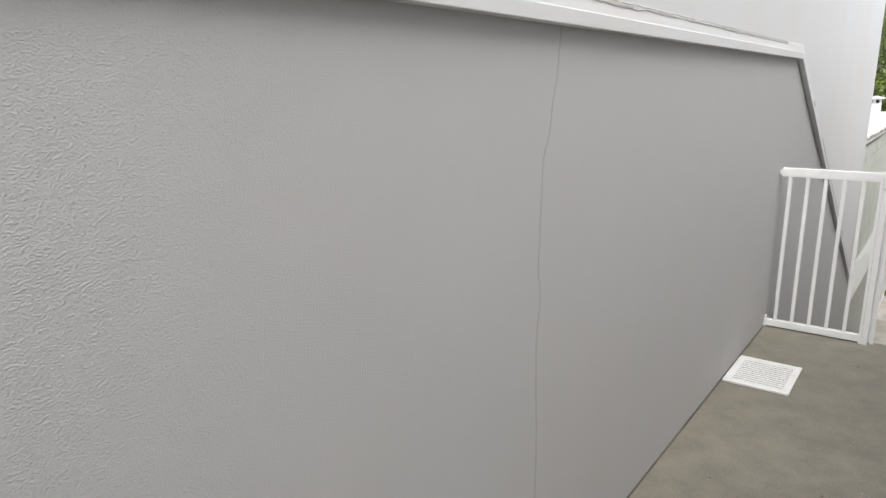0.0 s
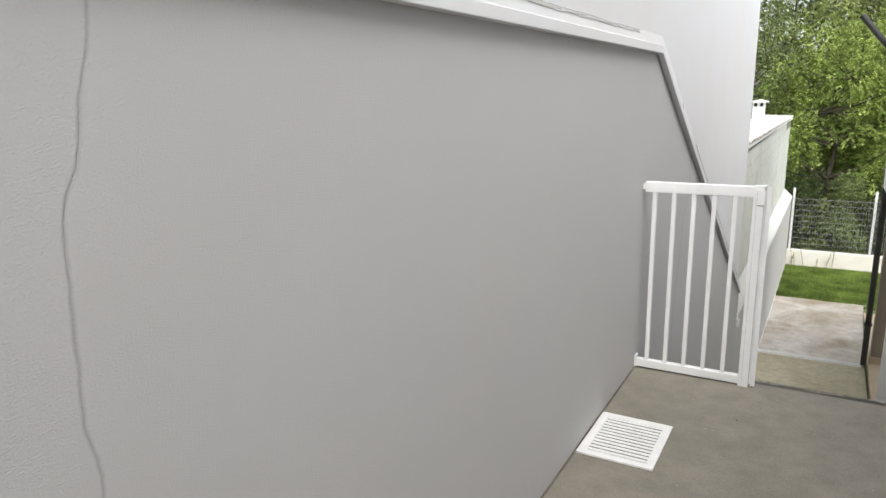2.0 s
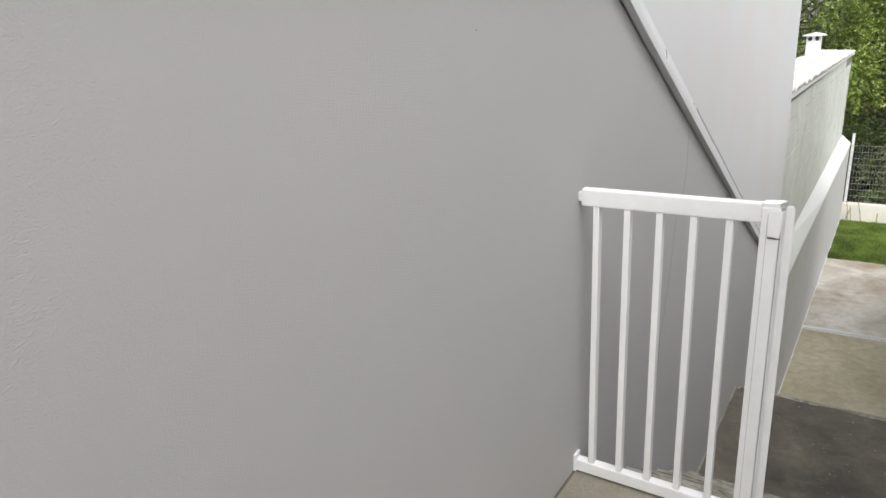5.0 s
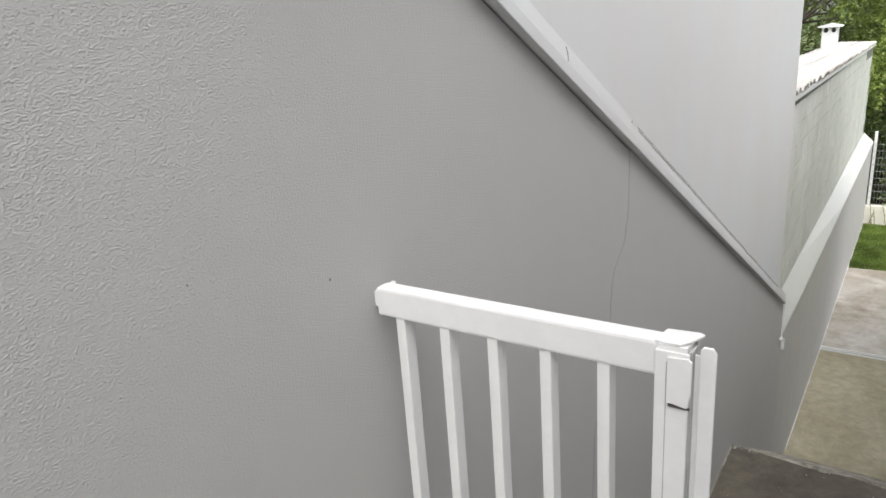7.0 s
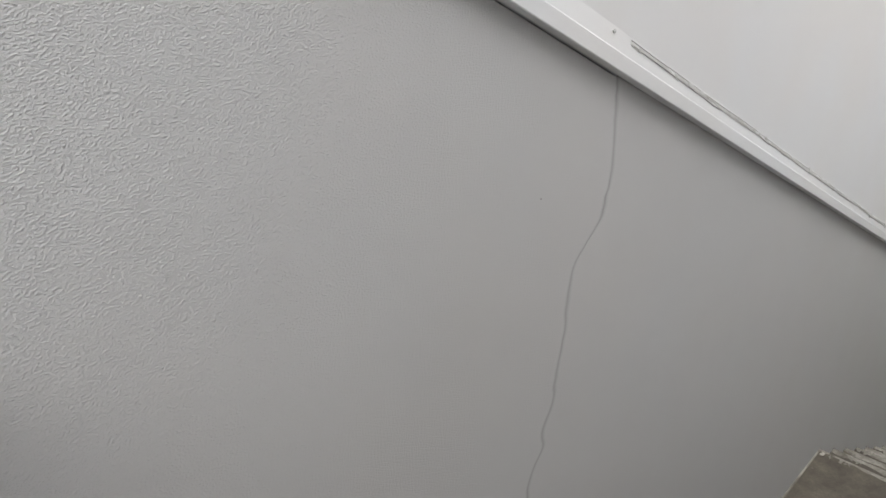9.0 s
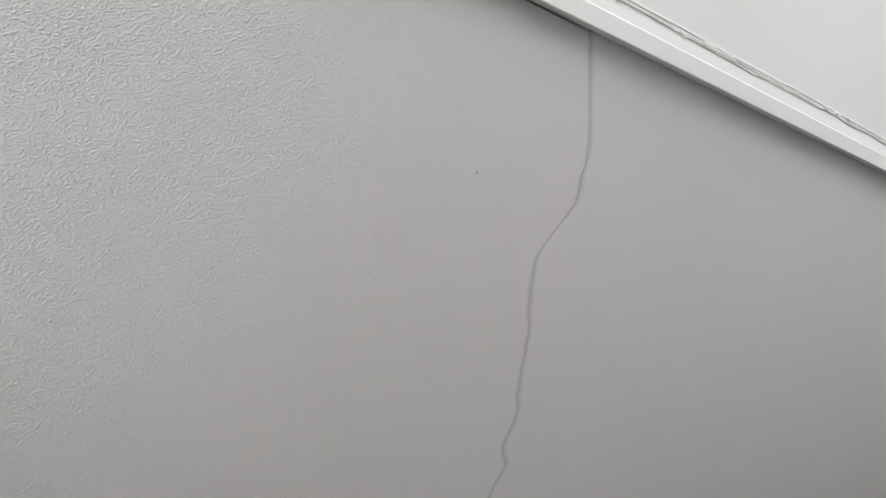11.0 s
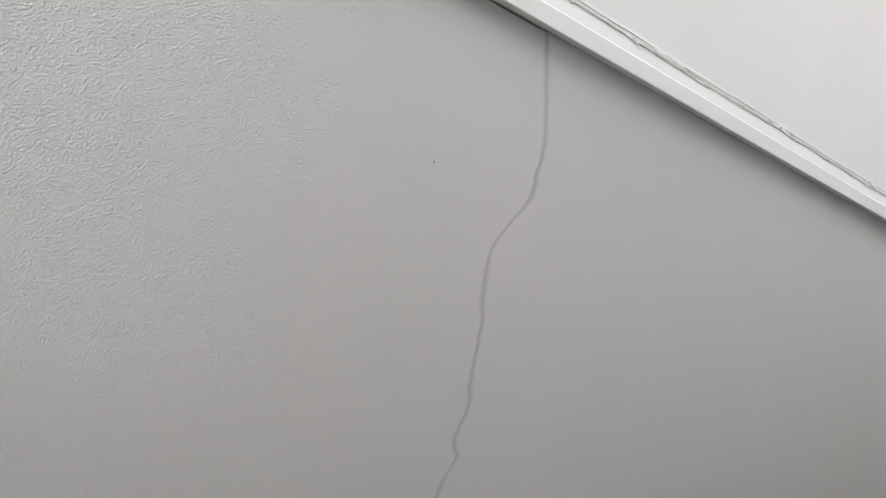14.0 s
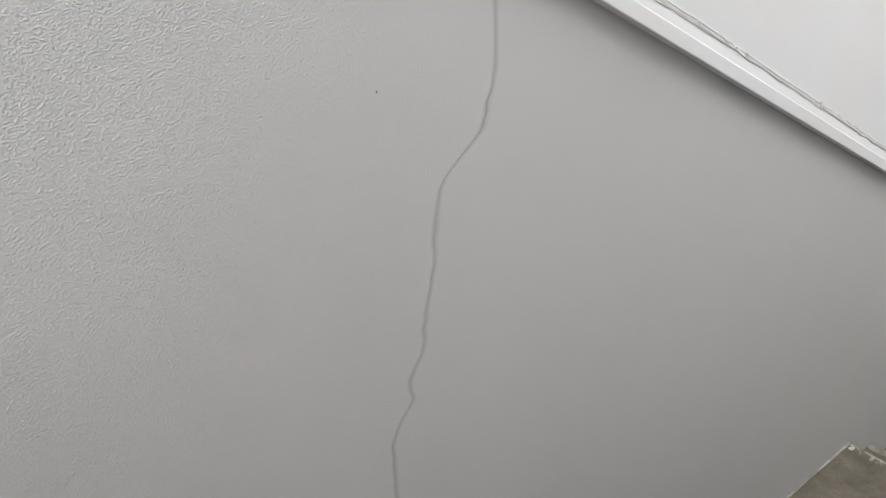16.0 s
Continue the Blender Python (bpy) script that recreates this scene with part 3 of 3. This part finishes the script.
hook = empty("wall_socket", "black outdoor socket with a loose cable on the white wall", "socket")
part("body", box((HOUSE - 0.025, 4.87, -0.24), (HOUSE - 0.001, 4.92, -0.19), 0.006), BLACK, hook)
part("cable", pipe([(HOUSE - 0.015, 4.90, -0.19), (HOUSE - 0.02, 4.86, -0.13), (HOUSE - 0.015, 4.84, -0.06), (HOUSE - 0.01, 4.85, -0.03)], 0.004, 6), BLACK, hook)
part("bracket", box((HOUSE - 0.012, 4.88, -0.32), (HOUSE - 0.001, 4.91, -0.24), 0.003), RAIL, hook)

# ---------------------------------------------------------------- yard
ground = tagged(part("ground", prism([(-2500, -2500), (2500, -2500), (2500, 2500), (-2500, 2500)], "z", -3.7, -3.24), EARTH),
                "grass and earth beyond the garden", "ground", kind="structure")
yard = empty("pavement", "stained pale concrete yard with a drain channel across it", "pavement", kind="structure")
part("near_slab", prism([(-0.05, 5.0), (1.69, 5.0), (1.69, 9.18), (-0.05, 9.18)], "z", -3.35, LOW), YARD, yard)


def far_edge():
    return [(0.0 + 1.85 * k / 30, 13.02 + 0.035 * noise.noise((k * 0.8, 4, 0)) - 0.01 * math.sin(k * 0.4)) for k in range(30, -1, -1)]


part("far_slab", prism([(-0.05, 9.33), (1.69, 9.33), (1.80, 13.0)] + far_edge() + [(-0.05, 13.0)], "z", -3.35, LOW + 0.002), SLAB, yard)
channel = empty("drain_channel", "grey slotted drain grating across the concrete yard", "drain")
part("trough", box((0.03, 9.185, -3.2), (1.66, 9.325, LOW - 0.030)), PIT, channel)
part("rim", box((0.03, 9.185, LOW - 0.02), (1.66, 9.205, LOW + 0.004), 0.002), PVC, channel)
part("rim", box((0.03, 9.305, LOW - 0.02), (1.66, 9.325, LOW + 0.004), 0.002), PVC, channel)
for k in range(72):
    x = 0.035 + k * 0.0225
    part("slot_bar", box((x, 9.205, LOW - 0.010), (x + 0.013, 9.305, LOW + 0.002)), PVC, channel)

lawn = tagged(part("lawn_soil", prism([(0.0, 13.0), (9.0, 13.0), (9.0, 16.3), (0.0, 16.3)], "z", -3.3, LOW - 0.02), EARTH),
              "soil under the mown lawn", "lawn", kind="structure")


def grass_blades():
    verts, faces = [], []
    rnd = random.Random(4)
    for _ in range(42000):
        x, y = rnd.uniform(0.05, 4.2), rnd.uniform(13.03, 16.24)
        a, h, w = rnd.uniform(0, 6.28), rnd.uniform(0.03, 0.055), rnd.uniform(0.005, 0.010)
        dx, dy, lean = math.cos(a) * w, math.sin(a) * w, rnd.uniform(-0.02, 0.02)
        i = len(verts)
        verts += [(x - dx, y - dy, LOW - 0.02), (x + dx, y + dy, LOW - 0.02), (x + lean, y + lean, LOW - 0.02 + h)]
        faces.append((i, i + 1, i + 2))
    me = bpy.data.meshes.new("lawn")
    me.from_pydata(verts, [], faces)
    me.materials.append(GRASS)
    return tagged(new("lawn", me), "bright green mown lawn", "grass", kind="stuff")


grass_blades()

kerb = empty("wall_garden", "low pale rendered garden wall under the mesh fence", "wall", kind="structure")
part("low_wall", box((-6, 16.25, -3.3), (9, 16.43, -2.77), 0.008), OFFWHITE, kerb)

fence = empty("mesh_fence", "welded wire mesh fence between white posts", "fence")
FT, FB = -1.38, -2.77
for x in (-3.5, -1.67, 0.17, 2.0, 3.83, 5.66):
    part("fence_post", box((x - 0.028, 16.31, FB), (x + 0.028, 16.366, -1.13), 0.006), FENCEPOST, fence)
wires = bmesh.new()
for k in range(10):
    box((-3.5, 16.30, FB + 0.03 + k * 0.148), (5.66, 16.306, FB + 0.037 + k * 0.148), 0, wires)
part("line_wire", wires, STEEL, fence, "thin horizontal wires")["kind"] = "stuff"
vw, vf = [], []
for k in range(150):
    x, i = -3.4 + k * 0.06, len(vw)
    vw += [(x, 16.298, FB + 0.01), (x + 0.004, 16.298, FB + 0.01), (x + 0.004, 16.298, FT), (x, 16.298, FT),
           (x, 16.302, FB + 0.01), (x + 0.004, 16.302, FB + 0.01), (x + 0.004, 16.302, FT), (x, 16.302, FT)]
    vf += [tuple(i + j for j in f) for f in ((0, 1, 2, 3), (7, 6, 5, 4), (0, 4, 5, 1), (3, 2, 6, 7), (0, 3, 7, 4), (1, 5, 6, 2))]
me = bpy.data.meshes.new("stay_wires")
me.from_pydata(vw, [], vf)
me.materials.append(STEEL)
sw = new("stay_wire", me)
sw.parent, sw["kind"] = fence, "stuff"

weeds = [(0.55, 0.42), (0.85, 0.20), (1.05, 0.34), (1.20, 0.46), (0.34, 0.30), (0.28, 0.42), (0.22, 0.25)]
for k, (x, h) in enumerate(weeds):
    wd = empty("tall_weed", "dry tall weed stalk beside the garden wall", "weed", "weeds by the garden wall")
    lean = random.uniform(-0.12, 0.14)
    part("stalk", pipe([(x, 16.15, LOW - 0.03), (x + lean * 0.4, 16.16, LOW + h * 0.5), (x + lean, 16.15, LOW + h * 1.2)], 0.008, 5), DRY, wd)
    lb = bmesh.new()
    for j in range(14):
        c = Vector((x + lean * (0.3 + j / 20), 16.15, LOW + h * (0.25 + j / 15)))
        d = Vector((random.uniform(-1, 1), random.uniform(-1, 0.4), random.uniform(-0.3, 0.6))).normalized() * random.uniform(0.03, 0.08)
        s = d.cross(Vector((0, 0, 1))).normalized() * 0.012
        lb.faces.new([lb.verts.new(c), lb.verts.new(c + d * 0.5 + s), lb.verts.new(c + d), lb.verts.new(c + d * 0.5 - s)])
    part("leaves", lb, LEAF_C, wd)


# ---------------------------------------------------------------- trees
def leaf_cloud(name, centres, count, size, mat, parent, seed, droop=0.3):
    """Leaves in twigs gathered round the given clump centres (place, radius)."""
    rnd = random.Random(seed)
    verts, faces = [], []
    weight = [r ** 2 for _, r in centres]
    picks = rnd.choices(range(len(centres)), weight, k=count // 7)
    for p in picks:
        c, r = centres[p]
        d = Vector((rnd.gauss(0, 1), rnd.gauss(0, 1), rnd.gauss(0, 0.8))).normalized()
        twig = Vector(c) + d * r * (rnd.random() ** 0.35)
        out = (d + Vector((rnd.uniform(-0.6, 0.6), rnd.uniform(-0.6, 0.6), rnd.uniform(-0.4, 0.5)))).normalized()
        for k in range(7):
            s = size * rnd.uniform(0.6, 1.3)
            a = (out + Vector((rnd.uniform(-1, 1), rnd.uniform(-1, 1), rnd.uniform(-0.9, 0.5) - droop))).normalized() * s
            side = a.cross(Vector((rnd.uniform(-1, 1), rnd.uniform(-1, 1), 1.5))).normalized() * s * 0.24
            o = twig + out * s * 0.35 * k
            i = len(verts)
            fold = a.cross(side).normalized() * s * 0.07
            verts += [o, o + a * 0.45 + side - fold, o + a, o + a * 0.45 - side - fold]
            faces += [(i, i + 1, i + 2), (i, i + 2, i + 3)]
    me = bpy.data.meshes.new(name)
    me.from_pydata(verts, [], faces)
    me.materials.append(mat)
    ob = new(name, me)
    ob.parent = parent
    return ob


def tree(x, y, height, spread, mat, leaves, size, seed, low=0.15, label="leafy green tree behind the fence"):
    rnd = random.Random(seed)
    t = empty("tree", label, "tree", "trees behind the fence")
    z0 = -3.2
    trunk = [(x + rnd.uniform(-0.15, 0.15) * k, y + rnd.uniform(-0.1, 0.1) * k, z0 + height * 0.8 * k / 5) for k in range(6)]
    bm = pipe(trunk, 0.1, 8, radii=[0.12, 0.10, 0.08, 0.06, 0.04, 0.02])
    clumps = []
    for k in range(44):
        f = low + (1 - low) * (k + 0.5) / 44
        a = k * 2.4 + rnd.uniform(-0.4, 0.4)
        reach = spread * (0.45 + 0.6 * math.sin(math.pi * min(0.95, f * 0.8 + 0.12))) * rnd.uniform(0.5, 1.0)
        c = Vector((x + math.cos(a) * reach, y + math.sin(a) * reach, z0 + height * f + rnd.uniform(-0.3, 0.3)))
        clumps.append((c, spread * rnd.uniform(0.16, 0.36)))
        s = Vector(trunk[min(5, int(f * 6))])
        pipe([s, (s + c) / 2 + Vector((0, 0, -0.1)), c], 0.03, 5, bm=bm, radii=[0.04, 0.022, 0.008])
    part("trunk", bm, BARK, t)
    leaf_cloud("crown", clumps, leaves, size, mat, t, seed + 50)
    return t


tree(0.9, 20.0, 6.0, 2.0, LEAF_A, 42000, 0.085, 1, 0.12)
tree(3.4, 20.4, 6.6, 2.1, LEAF_A, 42000, 0.085, 2, 0.12)
tree(-1.8, 20.5, 6.8, 2.1, LEAF_B, 30000, 0.09, 3, 0.1)
tree(2.2, 23.5, 10.0, 2.8, LEAF_C, 46000, 0.13, 4, 0.1, "tall olive-green tree with long drooping leaves")
tree(-1.2, 24.5, 9.5, 2.8, LEAF_B, 36000, 0.12, 5, 0.1, "tall dark green tree behind the fence")
tree(6.0, 23.0, 9.5, 2.8, LEAF_B, 24000, 0.13, 6, 0.1, "tall dark green tree behind the fence")
tree(-5.0, 23.0, 9.0, 2.8, LEAF_B, 14000, 0.14, 7, 0.1, "tall dark green tree behind the fence")
tree(4.0, 27.5, 12.0, 3.2, LEAF_B, 30000, 0.17, 8, 0.1, "tall dark green tree behind the fence")
tree(0.0, 28.0, 11.5, 3.2, LEAF_C, 30000, 0.17, 9, 0.1, "tall olive-green tree with long drooping leaves")
# LEAF_D shrubs carry the shade behind the fence in their colour
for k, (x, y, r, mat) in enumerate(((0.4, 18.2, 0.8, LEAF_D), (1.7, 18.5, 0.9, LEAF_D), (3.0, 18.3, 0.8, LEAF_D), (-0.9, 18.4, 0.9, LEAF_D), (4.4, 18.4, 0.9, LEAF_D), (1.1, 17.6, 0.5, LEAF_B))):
    sh = empty("shrub", "green undergrowth shrub behind the fence", "shrub", "shrubs behind the fence")
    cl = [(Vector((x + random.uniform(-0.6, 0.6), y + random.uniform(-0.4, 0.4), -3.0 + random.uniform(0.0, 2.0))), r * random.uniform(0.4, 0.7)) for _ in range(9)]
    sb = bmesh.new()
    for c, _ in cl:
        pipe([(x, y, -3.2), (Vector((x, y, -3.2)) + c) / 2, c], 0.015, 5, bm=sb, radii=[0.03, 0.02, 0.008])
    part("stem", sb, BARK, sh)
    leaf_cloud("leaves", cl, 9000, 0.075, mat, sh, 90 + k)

# unseen plain wall, added behind the camera to cut light on the near wall
tagged(part("light_block_south", box((-0.3, -8.2, -0.3), (HOUSE + 0.22, -8.0, 2.5)), PALE), "unseen plain white wall added behind the camera to block light", "wall", kind="structure")

# ---------------------------------------------------------------- many small pieces
tb = loft([[(l, 0.105 * math.cos(a), 0.05 * math.sin(a) + 0.004 - l * 0.02)
            for a in (math.pi * k / 6 for k in range(7))] for l in (0.0, -0.37)], closed=False)
tile_me = bpy.data.meshes.new("tile")
for f in tb.faces:
    f.smooth = True
bmesh.ops.solidify(tb, geom=tb.faces[:], thickness=0.014)
tb.to_mesh(tile_me)
tb.free()
tile_me.materials.append(TILE)
y = BY0 + 0.12
while y < BY1 + 0.02:
    zt = 0.785 - 0.008 * (y - BY0)
    for col in range(2):
        o = new("tile", tile_me)
        o.parent = roof
        o.matrix_local = pose(-0.02 - 0.34 * col + random.uniform(-0.012, 0.012), y, zt + 0.012 * col, 0, random.uniform(-1, 1), random.uniform(-2, 2))
    y += 0.225

bb = box((-0.012, 0, 0), (0.0, 0.390, 0.190))
block_me = bpy.data.meshes.new("block")
bb.to_mesh(block_me)
bb.free()
block_me.materials.append(BLOCKY)
row = 0
z = -1.30
while z < 0.50:
    y = BY0 + 0.004 - (0.2 if row % 2 else 0)
    while y + 0.385 < BY1:
        if y >= BY0 - 0.001 and z + 0.19 < 0.735 - 0.008 * (y - BY0):
            o = new("block", block_me)
            o.parent = block
            o.matrix_local = pose(-0.0652 + random.uniform(0, 0.0016), y, z + random.uniform(-0.002, 0.002), random.uniform(-0.3, 0.3), 0, random.uniform(-0.25, 0.25))
        y += 0.397
    z += 0.197
    row += 1
